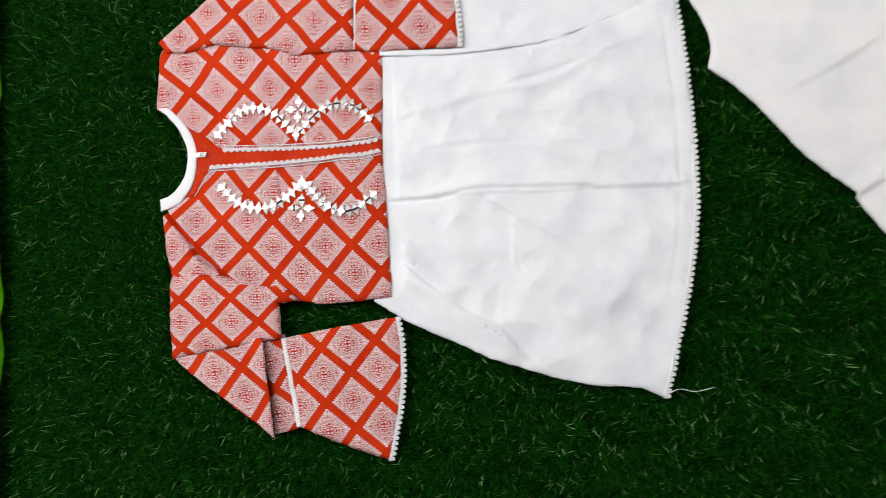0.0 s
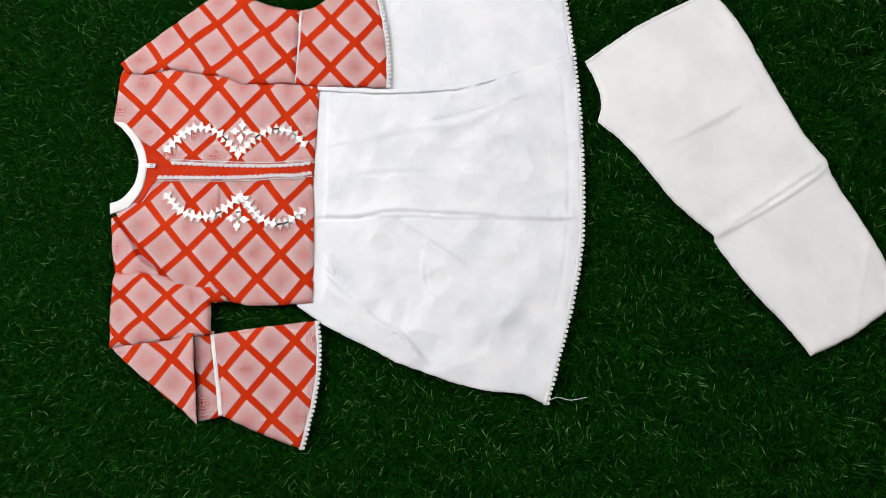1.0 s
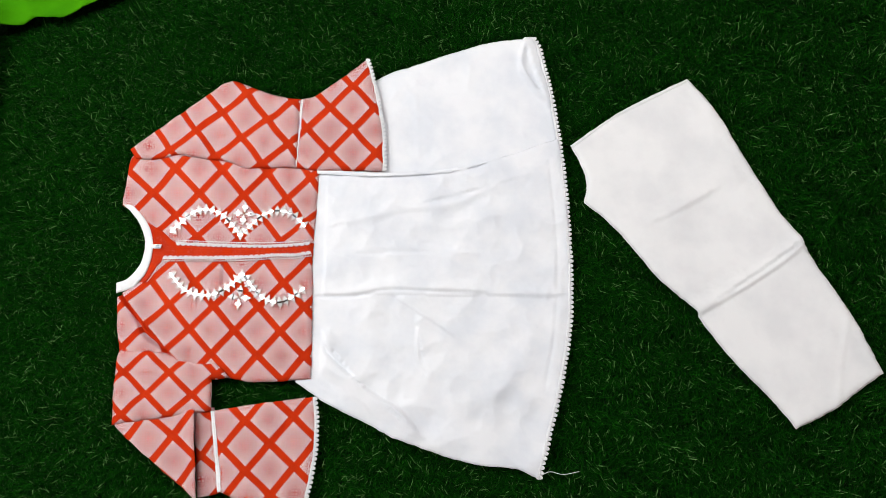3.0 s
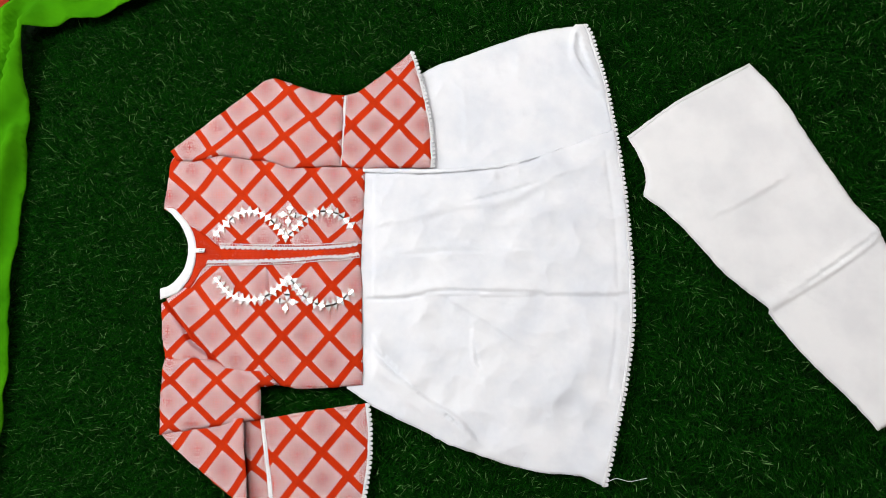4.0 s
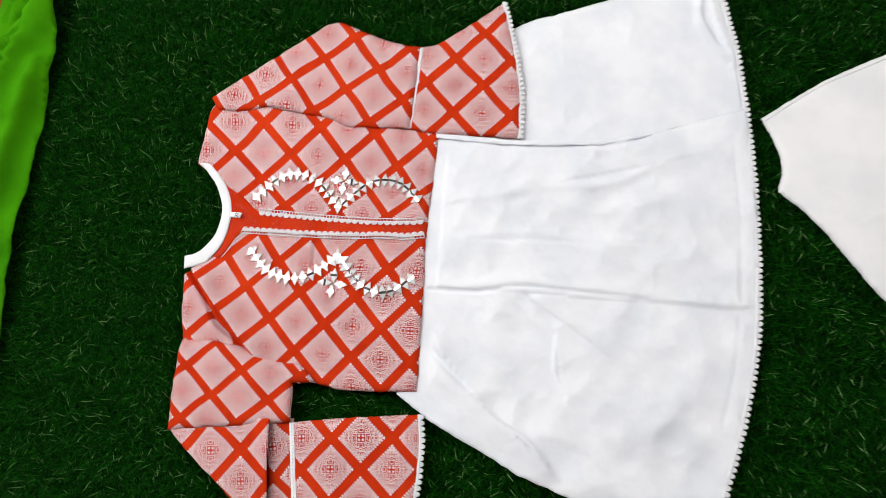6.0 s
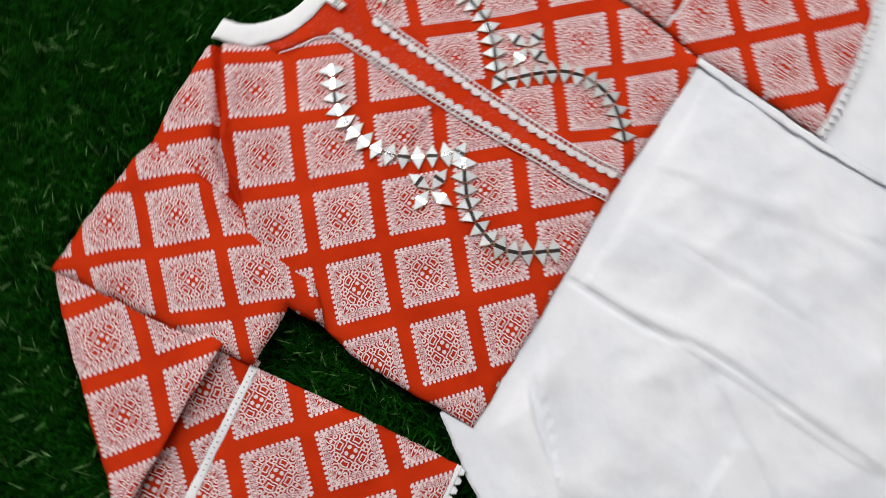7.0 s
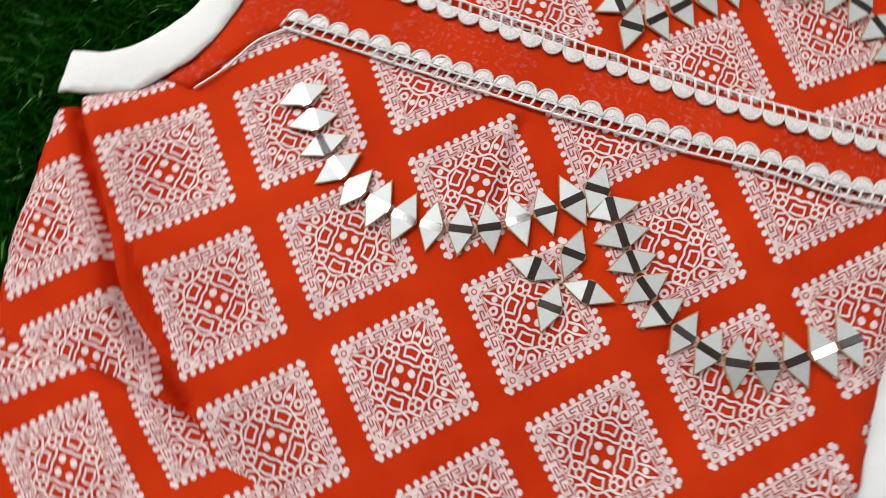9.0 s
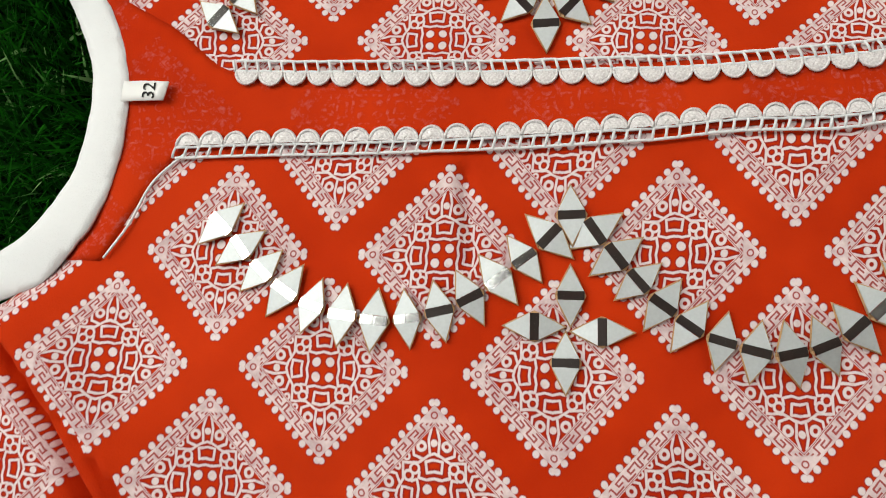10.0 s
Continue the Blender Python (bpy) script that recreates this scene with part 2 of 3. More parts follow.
class Cloth:
    """One flat panel of cloth: its outline, its height over the lawn, its folds."""

    def __init__(self, points, z, waves=(), folds=(), edge=0.004, step=0.005, tilt=(0, 0), press=None, fray=0.0012):
        self.loop = smooth_line(points, True, step * 0.8)
        self.loop = self.loop + fray * np.array([(ripple(x, y, 70, 71) + 0.6 * ripple(x, y, 210, 73), ripple(x, y, 70, 72) + 0.6 * ripple(x, y, 210, 74)) for x, y in self.loop])
        self.z, self.waves, self.edge, self.step, self.tilt, self.press = z, waves, edge, step, tilt, press
        self.folds = [(smooth_line(line, False, 0.01), width, amp, side) for line, width, amp, side in folds]

    def heights(self, q):
        h = np.full(len(q), self.z)
        h += self.tilt[0] * (q[:, 0] - self.loop[:, 0].mean()) + self.tilt[1] * (q[:, 1] - self.loop[:, 1].mean())
        for scale, amp, seed, *ridged in self.waves:
            r = np.array([ripple(x, y, scale, seed) for x, y in q])
            h += amp * (0.4 - 2 * np.abs(r) if ridged else r)
        for line, width, amp, side in self.folds:
            d = far_from(line, q, False)
            if side:
                a, b = line[0], line[-1]
                s = np.sign((b[0] - a[0]) * (q[:, 1] - a[1]) - (b[1] - a[1]) * (q[:, 0] - a[0])) * side
                h += amp * np.exp(-(d / np.where(s > 0, width * 3, width * 0.5)) ** 2)
            else:
                h += amp * np.exp(-(d / width) ** 2)
        if self.press:
            near = np.clip((q[:, 0] - self.press[0]) / 0.03, 0, 1)
            h = np.minimum(h, self.press[1] + near * 0.02)
        if self.edge:
            d = far_from(self.loop, q)
            h -= self.edge * np.clip(1 - d / 0.010, 0, 1) ** 2
        return h

    def top(self, x, y):
        return float(self.heights(np.array([[x, y]]))[0])

    def mesh(self, name, material, parent, lattice=None, label="", thick=0.0012, warp=0.10):
        from_box, to_box = self.loop.min(0), self.loop.max(0)
        s = self.step
        gx, gy = np.meshgrid(np.arange(from_box[0], to_box[0], s), np.arange(from_box[1], to_box[1], s * 0.87))
        gx = gx + (np.arange(gx.shape[0]) % 2)[:, None] * s * 0.5
        q = np.stack([gx.ravel(), gy.ravel()], 1)
        q = q[inside(self.loop, q)]
        q = q[far_from(self.loop, q) > s * 0.45]
        allp = np.concatenate([self.loop, q])
        k = len(self.loop)
        res = delaunay_2d_cdt([Vector(p) for p in allp], [], [list(range(k))], 1, 1e-6)
        co = np.array([tuple(p) for p in res[0]])
        z = self.heights(co)
        me = bpy.data.meshes.new(name)
        me.from_pydata(np.column_stack([co, z]).tolist(), [], [list(f) for f in res[2]])
        if lattice:
            o, e1, e2 = (np.array(p) for p in lattice)
            cell = (co - o) @ np.linalg.inv(np.array([e1, e2]))
            cell = cell + warp * np.array([(ripple(x, y, 22, 40 + warp), ripple(x, y, 22, 60 + warp)) for x, y in co])
            layer = me.uv_layers.new(name="lattice")
            index = np.empty(len(me.loops), int)
            me.loops.foreach_get("vertex_index", index)
            layer.data.foreach_set("uv", cell[index].ravel())
        for f in me.polygons:
            f.use_smooth = True
        if me.polygons and me.polygons[0].normal.z < 0:
            me.flip_normals()
        me.materials.append(material)
        ob = new(name, me)
        ob.parent = parent
        solid = ob.modifiers.new("thickness", "SOLIDIFY")
        solid.thickness, solid.offset = thick, -1
        return tagged(ob, label)


def tube(bm, pts, radius, sides=6):
    """A thread or cord along the points."""
    rings = []
    pts = [Vector(p) for p in pts]
    for i, p in enumerate(pts):
        d = (pts[min(i + 1, len(pts) - 1)] - pts[max(i - 1, 0)]).normalized()
        a = d.orthogonal().normalized() if abs(d.z) > 0.9 else d.cross(Vector((0, 0, 1))).normalized()
        b = d.cross(a)
        rings.append([bm.verts.new(p + radius * (math.cos(t) * a + math.sin(t) * b)) for t in np.arange(sides) * 2 * math.pi / sides])
    for r, s in zip(rings, rings[1:]):
        for k in range(sides):
            f = bm.faces.new((r[k], r[(k + 1) % sides], s[(k + 1) % sides], s[k]))
            f.smooth = True
    bm.faces.new(rings[0][::-1])
    bm.faces.new(rings[-1])


def arc_steps(points, step, count=None):
    """Points at even spacing along a curve, each with its direction."""
    line = smooth_line(points, False, 0.002)
    d = np.concatenate([[0], np.cumsum(np.hypot(*np.diff(line, axis=0).T))])
    n = count or max(2, int(round(d[-1] / step)) + 1)
    s = np.linspace(0, d[-1], n)
    p = np.column_stack([np.interp(s, d, line[:, 0]), np.interp(s, d, line[:, 1])])
    ahead = np.column_stack([np.interp(s + 0.002, d, line[:, 0]) - np.interp(s - 0.002, d, line[:, 0]),
                             np.interp(s + 0.002, d, line[:, 1]) - np.interp(s - 0.002, d, line[:, 1])])
    return p, ahead / np.hypot(*ahead.T)[:, None]


# ---- room ----
def slab(name, lo, hi, material, label, category="wall"):
    bm = bmesh.new()
    bmesh.ops.create_cube(bm, size=1)
    for v in bm.verts:
        v.co = Vector([lo[k] if v.co[k] < 0 else hi[k] for k in range(3)])
    return tagged(part(name, bm, material, None), label, category, kind="structure")


slab("floor", (-2.1, -2.3, -0.10), (2.6, 2.3, -0.034), CARPET, "red felt covered floor under the lawn mat", "floor")
slab("ceiling", (-2.1, -2.3, 2.62), (2.6, 2.3, 2.72), CEILING, "plain grey painted ceiling", "ceiling")
slab("wall_north", (-2.1, 2.2, -0.034), (2.6, 2.3, 2.62), PLASTER, "plain light plaster wall")
slab("wall_south", (-2.1, -2.3, -0.034), (2.6, -2.2, 2.62), PLASTER, "plain light plaster wall")
slab("wall_east", (2.5, -2.2, -0.034), (2.6, 2.2, 2.62), PLASTER, "plain light plaster wall")
slab("wall_west_low", (-2.1, -2.2, -0.034), (-2.0, 2.2, 0.85), PLASTER, "plain light plaster wall below the window")
slab("wall_west_high", (-2.1, -2.2, 2.25), (-2.0, 2.2, 2.62), PLASTER, "plain light plaster wall above the window")
slab("wall_west_a", (-2.1, -2.2, 0.85), (-2.0, -0.3, 2.25), PLASTER, "plain light plaster wall beside the window")
slab("wall_west_b", (-2.1, 1.3, 0.85), (-2.0, 2.2, 2.25), PLASTER, "plain light plaster wall beside the window")

# ---- the tunic's panels ----
BODICE = Cloth([(-0.3670, 0.1300), (-0.3650, 0.1600), (-0.3590, 0.2200), (-0.3440, 0.2350), (-0.2690, 0.2300), (-0.1800, 0.2140), (-0.0950, 0.2050),
                (-0.0020, 0.1900), (-0.0040, 0.1090), (-0.0070, 0.0320), (-0.0040, -0.0330), (-0.0020, -0.1420), (-0.0010, -0.1820), (-0.0450, -0.1850), (-0.1000, -0.1880),
                (-0.1430, -0.1820), (-0.1900, -0.1740), (-0.2580, -0.1560), (-0.3450, -0.1420), (-0.3570, -0.0870), (-0.3610, -0.0390), (-0.3360, -0.0240),
                (-0.3180, -0.0040), (-0.3090, 0.0310), (-0.3130, 0.0640), (-0.3270, 0.0910), (-0.3460, 0.1150)],
               0.0125, ((9, 0.0022, 1), (16, 0.0010, 33, 1), (30, 0.0010, 2), (70, 0.0004, 3)),
               (([(-0.3480, -0.0380), (-0.3150, -0.0800), (-0.2960, -0.1070), (-0.2560, -0.1340)], 0.008, 0.0075, 1),
                ([(-0.3520, -0.0370), (-0.3180, -0.0815), (-0.2985, -0.1090), (-0.2590, -0.1360)], 0.0032, -0.0150, 0),
                ([(-0.1700, 0.0170), (-0.1690, 0.0000), (-0.1690, -0.0180)], 0.0020, -0.0050, 0),
                ([(-0.2910, 0.1970), (-0.1950, 0.1690), (-0.0580, 0.1700)], 0.02, 0.002, 0)), step=0.0028)
ARM_LOW = Cloth([(-0.3450, -0.1330), (-0.2960, -0.1350), (-0.2520, -0.1400), (-0.2120, -0.1540), (-0.1920, -0.1560), (-0.1690, -0.1560), (-0.1440, -0.1790),
                 (-0.1600, -0.1830), (-0.1760, -0.1830), (-0.1730, -0.2060), (-0.1720, -0.2360), (-0.2340, -0.2460), (-0.2990, -0.2550), (-0.3470, -0.2620), (-0.3500, -0.2080), (-0.3490, -0.1530)],
                0.0175, ((11, 0.002, 4), (28, 0.001, 5)),
                (([(-0.2480, -0.1460), (-0.2090, -0.1710), (-0.2000, -0.1950)], 0.008, -0.0025, 0), ([(-0.1690, -0.1580), (-0.1500, -0.1740)], 0.006, 0.004, 0)), edge=0.005)
FOREARM_LOW = Cloth([(-0.3475, -0.2570), (-0.2820, -0.2400), (-0.2000, -0.2340), (-0.1930, -0.3050), (-0.1850, -0.3820), (-0.2220, -0.3565), (-0.2755, -0.3165), (-0.3190, -0.2835)],
                    0.0130, ((11, 0.002, 6), (28, 0.0008, 7)), (([(-0.2000, -0.2340), (-0.1930, -0.3050), (-0.1840, -0.3800)], 0.018, 0.008, 0),), edge=0.0)
PLEAT = Cloth([(-0.2040, -0.2330), (-0.1700, -0.2310), (-0.1490, -0.3700), (-0.1630, -0.3750), (-0.1880, -0.3780)], 0.0085, ((28, 0.0006, 27),), tilt=(-0.10, 0), edge=0.001)
CUFF_LOW = Cloth([(-0.1720, -0.2360), (-0.0850, -0.2230), (0.0070, -0.2110), (0.0120, -0.2600), (0.0090, -0.3210), (-0.0030, -0.3830), (-0.0120, -0.4210), (-0.0840, -0.3960), (-0.1500, -0.3690)],
                 0.0120, ((10, 0.0022, 8), (30, 0.0008, 9)))
ARM_UP = Cloth([(-0.3600, 0.2360), (-0.3200, 0.2670), (-0.2680, 0.3040), (-0.2160, 0.3420), (-0.1920, 0.3600), (-0.1730, 0.3670), (-0.1560, 0.3620), (-0.1250, 0.3490), (-0.0790, 0.3330),
                (-0.0390, 0.3270), (-0.0440, 0.1960), (-0.0950, 0.1950), (-0.1400, 0.1960), (-0.1650, 0.2060), (-0.2110, 0.2140), (-0.2680, 0.2230), (-0.3020, 0.2160), (-0.3470, 0.2170)],
               0.0185, ((11, 0.002, 10), (28, 0.001, 11)), (([(-0.3480, 0.2330), (-0.3150, 0.2360), (-0.2910, 0.2260)], 0.004, -0.003, 0), ([(-0.0950, 0.3260), (-0.0720, 0.2680), (-0.0480, 0.2090)], 0.01, -0.0025, 0)), edge=0.005)
CUFF_UP = Cloth([(-0.0430, 0.3260), (-0.0140, 0.3350), (0.0330, 0.3670), (0.0820, 0.4050), (0.0940, 0.3620), (0.1060, 0.3120), (0.1160, 0.2510), (0.1180, 0.1860), (0.0550, 0.1880), (-0.0020, 0.1890), (-0.0470, 0.1960)],
                0.0150, ((10, 0.0022, 12), (30, 0.0008, 13)), edge=0.005)
HEM = [(0.3890, 0.4400), (0.3990, 0.4190), (0.4230, 0.2990), (0.4390, 0.1560), (0.4450, 0.0170), (0.4410, -0.0860), (0.4240, -0.1820), (0.4020, -0.2690), (0.3835, -0.3410)]
SKIRT_LOW_EDGE = [(0.3510, -0.3260), (0.2600, -0.3150), (0.1790, -0.2900), (0.1420, -0.2780), (0.1020, -0.2580), (0.0220, -0.2200), (-0.0290, -0.1870)]
SKIRT_BACK = Cloth([(-0.0190, 0.1700), (0.0310, 0.2980), (0.1050, 0.3700), (0.1770, 0.3950), (0.2530, 0.4200), (0.3280, 0.4370), *HEM[:4], (0.4380, 0.1040), (0.2970, 0.0630), (0.0980, 0.0820)],
                   0.0045, ((7, 0.002, 14), (12, 0.0026, 15, 1), (22, 0.0016, 35, 1), (40, 0.0008, 34, 1)),
                   (([(0.1700, 0.3580), (0.1790, 0.2210)], 0.006, 0.0012, 0), ([(0.3730, 0.4320), (0.3670, 0.3860), (0.3840, 0.3470), (0.4060, 0.3220)], 0.009, 0.009, 1)), step=0.004)
SKIRT_FRONT = Cloth([(-0.0110, 0.1900), (0.0560, 0.1850), (0.1320, 0.1830), (0.2060, 0.1860), (0.2440, 0.1890), (0.2980, 0.2010), (0.3580, 0.2190), (0.4300, 0.2430), *HEM[3:], *SKIRT_LOW_EDGE, (-0.0140, -0.1460), (-0.0150, 0.0030)],
                    0.0085, ((6, 0.0026, 16), (10, 0.0034, 30, 1), (19, 0.0024, 17, 1), (45, 0.0010, 18, 1)),
                    (([(0.0110, -0.0350), (0.0720, -0.0350), (0.1260, -0.0260), (0.2350, -0.0290), (0.3420, -0.0360), (0.4210, -0.0380)], 0.005, 0.0042, 1),
                     ([(0.0020, -0.0390), (0.0720, -0.0380), (0.1260, -0.0290), (0.1970, -0.0310), (0.3000, -0.0355)], 0.0026, -0.0042, 0),
                     ([(-0.0020, -0.1210), (0.0450, -0.1610), (0.1020, -0.2060), (0.1490, -0.2330), (0.1760, -0.2610)], 0.007, 0.0085, -1),
                     ([(0.0180, -0.1160), (0.0420, -0.1460), (0.0810, -0.1810)], 0.005, 0.0060, 1),
                     ([(0.0530, 0.0930), (0.1540, 0.1160), (0.2470, 0.1240), (0.3180, 0.1600)], 0.014, 0.0026, 1),
                     ([(0.0190, 0.0320), (0.1380, 0.0480), (0.2470, 0.0380)], 0.014, 0.0022, -1),
                     ([(0.1450, -0.0440), (0.2020, -0.0760), (0.2470, -0.1090)], 0.004, 0.0025, 1),
                     ([(0.3750, -0.1110), (0.3630, -0.1420), (0.3130, -0.2020), (0.2460, -0.2250)], 0.018, 0.0022, 0),
                     ([(0.1820, -0.0960), (0.1840, -0.1460), (0.1960, -0.1660)], 0.006, 0.0028, 1),
                     ([(0.4130, 0.2030), (0.4230, 0.0540), (0.4170, -0.0860), (0.3970, -0.1970)], 0.003, -0.0014, 0),
                     ([(-0.0090, 0.1830), (0.0560, 0.1780), (0.1320, 0.1750), (0.2060, 0.1790), (0.2440, 0.1810), (0.2980, 0.1950)], 0.003, -0.0018, 0)), edge=0.0015, step=0.0034, press=(0.012, 0.0072))
# the print's drift over each front: lattice cell = these factors times (1, x, y, xx, xy, yy)
PRINT_LOW = np.array([[3.347, 12.002, 10.353, -1.709, -0.603, -9.575], [1.002, 12.469, -12.679, 1.217, 2.484, -6.946]])
PRINT_UP = np.array([[0.762, 15.912, 12.475, 5.676, -8.341, -7.354], [3.335, 12.745, -18.444, 1.192, -7.247, 19.72]])

tunic = tagged(new("tunic"), "vermilion block-printed tunic with white skirt lying flat on the artificial lawn", "tunic")
SKIRT_BACK.mesh("skirt_back", WHITE, tunic, label="white cotton back skirt panel")
SKIRT_FRONT.mesh("skirt_front", WHITE, tunic, label="creased white cotton front skirt panel")

Cloth([(-0.0050, 0.1920), (0.0560, 0.1870), (0.1320, 0.1840), (0.2060, 0.1870), (0.2440, 0.1900), (0.2980, 0.2010), (0.3380, 0.2130), (0.2980, 0.1970), (0.2440, 0.1830), (0.2060, 0.1800), (0.1320, 0.1770), (0.0560, 0.1790), (-0.0050, 0.1840)],
      0.0100, ((9, 0.001, 31),), edge=0.0, step=0.003).mesh("skirt_fold", WHITE, tunic, label="folded upper edge of the front skirt panel")


def halves(cloth):
    """The bodice: its two fronts are printed apart, and meet under the placket."""
    ob = cloth.mesh("bodice", PRINT, tunic, ((0, 0), (1, 0), (0, 1)), "vermilion cotton bodice with pale block print", warp=0.0)
    me = ob.data
    layer = me.uv_layers["lattice"]
    for f in me.polygons:
        drift = PRINT_UP if f.center.y > 0.04 else PRINT_LOW
        for k in f.loop_indices:
            x, y, _ = me.vertices[me.loops[k].vertex_index].co
            layer.data[k].uv = drift @ np.array([1, x, y, x * x, x * y, y * y])
    return ob


halves(BODICE)
FOREARM_LOW.mesh("forearm_sleeve", PRINT, tunic, ((-0.281, -0.283), (0.038, 0.047), (0.050, -0.036)), "folded printed sleeve with a pleat", warp=0.05)
PLEAT.mesh("sleeve_pleat", PRINT, tunic, ((-0.195, -0.268), (0.038, 0.047), (0.050, -0.036)), "folded-in pleat of the printed sleeve")
CUFF_LOW.mesh("flared_cuff", PRINT, tunic, ((-0.0706, -0.2484), (0.0384, 0.0449), (0.0442, -0.0372)), "flared printed sleeve end", warp=0.03)
ARM_LOW.mesh("upper_sleeve", PRINT, tunic, ((-0.2480, -0.2080), (0.0405, 0.0350), (0.0430, -0.0365)), "printed sleeve folded at the elbow", warp=0.06)
CUFF_UP.mesh("flared_cuff", PRINT, tunic, ((0.0164, 0.2666), (0.0414, 0.0411), (0.0434, -0.0449)), "flared printed sleeve end", warp=0.04)
ARM_UP.mesh("upper_sleeve", PRINT, tunic, ((-0.1898, 0.2605), (0.0464, 0.0346), (0.0406, -0.0492)), "printed sleeve folded over the skirt", warp=0.06)


def Over(points, under, lift, step=0.004):
    """A strip that lies on another panel."""
    c = Cloth(points, 0, step=step, fray=0.0004)

    def heights(q):
        d = far_from(c.loop, q)
        return under.heights(q) + lift - 0.0008 * np.clip(1 - d / 0.003, 0, 1) ** 2

    c.heights = heights
    return c


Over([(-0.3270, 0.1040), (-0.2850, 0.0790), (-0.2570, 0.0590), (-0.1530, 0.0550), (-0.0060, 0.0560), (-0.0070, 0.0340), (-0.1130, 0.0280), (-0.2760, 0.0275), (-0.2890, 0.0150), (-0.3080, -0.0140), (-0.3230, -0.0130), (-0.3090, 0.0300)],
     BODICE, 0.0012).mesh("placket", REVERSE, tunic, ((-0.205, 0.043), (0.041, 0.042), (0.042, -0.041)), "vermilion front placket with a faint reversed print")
COLLAR = Cloth([(-0.3630, 0.1300), (-0.3480, 0.1170), (-0.3280, 0.0920), (-0.3180, 0.0680), (-0.3155, 0.0500), (-0.3165, 0.0360), (-0.3210, 0.0200), (-0.3300, 0.0060),
                (-0.3450, -0.0080), (-0.3625, -0.0145), (-0.3605, -0.0330), (-0.3330, -0.0235), (-0.3190, -0.0090), (-0.3085, 0.0070), (-0.3035, 0.0230), (-0.3005, 0.0420),
                (-0.3005, 0.0560), (-0.3050, 0.0760), (-0.3130, 0.0930), (-0.3310, 0.1145), (-0.3475, 0.1290)],
               0.0140, ((20, 0.0010, 19), (60, 0.0005, 28)), edge=0.0008, step=0.0035, fray=0.0008)
COLLAR.mesh("collar", CREAM, tunic, label="cream cotton neck binding", thick=0.002)


def scallop_trim(points, cloth, side, pitch, label):
    """Lace: two cords, a ladder of thread between them and a row of satin scallops."""
    bm = bmesh.new()
    p, d = arc_steps(points, pitch)
    nrm = np.column_stack([-d[:, 1], d[:, 0]]) * side
    fine, fd = arc_steps(points, 0.003)
    fn = np.column_stack([-fd[:, 1], fd[:, 0]]) * side
    z = cloth.heights(fine) + 0.0022
    for off, r in ((0.0, 0.0006), (-0.0042, 0.0006)):
        q = fine + fn * off
        tube(bm, [(x, y, h + 0.0003 * math.sin(k * 2.1)) for k, ((x, y), h) in enumerate(zip(q, z))], r, 5)
    rungs, rd = arc_steps(points, pitch * 0.5)
    rn = np.column_stack([-rd[:, 1], rd[:, 0]]) * side
    rz = cloth.heights(rungs) + 0.0024
    for k in range(len(rungs)):
        a, b = rungs[k], rungs[k] - rn[k] * 0.0042 - rd[k] * 0.0012
        tube(bm, [(*a, rz[k]), (*((a + b) / 2), rz[k] + 0.0004), (*b, rz[k])], 0.00055, 4)
    cords = part("lace_cord", bm, LACE, tunic, label)
    pz = cloth.heights(p) + 0.0016
    for k in range(len(p) - 1):
        c = (p[k] + p[k + 1]) / 2
        m = Matrix((( d[k][0], nrm[k][0], 0, c[0]), (d[k][1], nrm[k][1], 0, c[1]), (0, 0, 1, (pz[k] + pz[k + 1]) / 2), (0, 0, 0, 1)))
        ob = new("scallop", SCALLOPS[(k * 5 + 2) % len(SCALLOPS)])
        ob.parent, ob.matrix_basis = cords, m @ Matrix.Scale(1 + 0.05 * math.sin(k * 1.9), 4)


def scallop_mesh(pitch, seed):
    """One satin scallop: a ribbed half-round pad inside a corded rim."""
    bm, rng = bmesh.new(), random.Random(seed)
    r, rows = pitch * 0.44, []
    for ring, (s, lift) in enumerate(((1.0, 0.0), (0.98, 0.0008), (0.80, 0.0011), (0.55, 0.0016), (0.28, 0.0013))):
        row = []
        for a in np.linspace(0, math.pi, 15):
            ribbed = 1 + (0.07 if ring < 2 else 0.0) * math.cos(a * 14)
            x, y = math.cos(a) * r * s * ribbed, 0.0004 + math.sin(a) * r * 1.12 * s * ribbed
            row.append(bm.verts.new((x, y, lift + (rng.uniform(-0.0003, 0.0003) if ring > 1 else 0))))
        rows.append(row)
    for u, v in zip(rows, rows[1:]):
        for i in range(14):
            bm.faces.new((u[i], u[i + 1], v[i + 1], v[i])).smooth = True
    bm.faces.new(rows[-1])
    tube(bm, [(math.cos(a) * r, 0.0004 + math.sin(a) * r * 1.12, 0.0010 + rng.uniform(-0.0002, 0.0002)) for a in np.linspace(0, math.pi, 13)], 0.0006, 4)
    bmesh.ops.recalc_face_normals(bm, faces=bm.faces)
    me = bpy.data.meshes.new("scallop")
    bm.to_mesh(me)
    bm.free()
    me.materials.append(BEAD)
    return me


SCALLOPS = [scallop_mesh(0.0098, k) for k in range(6)]
scallop_trim([(-0.2800, 0.0290), (-0.2380, 0.0290), (-0.1950, 0.0282), (-0.1130, 0.0290), (-0.0740, 0.0318), (-0.0360, 0.0318), (-0.0090, 0.0365)], BODICE, 1, 0.0094, "white ladder lace beside the placket")
scallop_trim([(-0.2580, 0.0590), (-0.1950, 0.0555), (-0.1530, 0.0535), (-0.1120, 0.0522), (-0.0720, 0.0522), (-0.0260, 0.0550), (-0.0120, 0.0575)], BODICE, -1, 0.0094, "white ladder lace beside the placket")


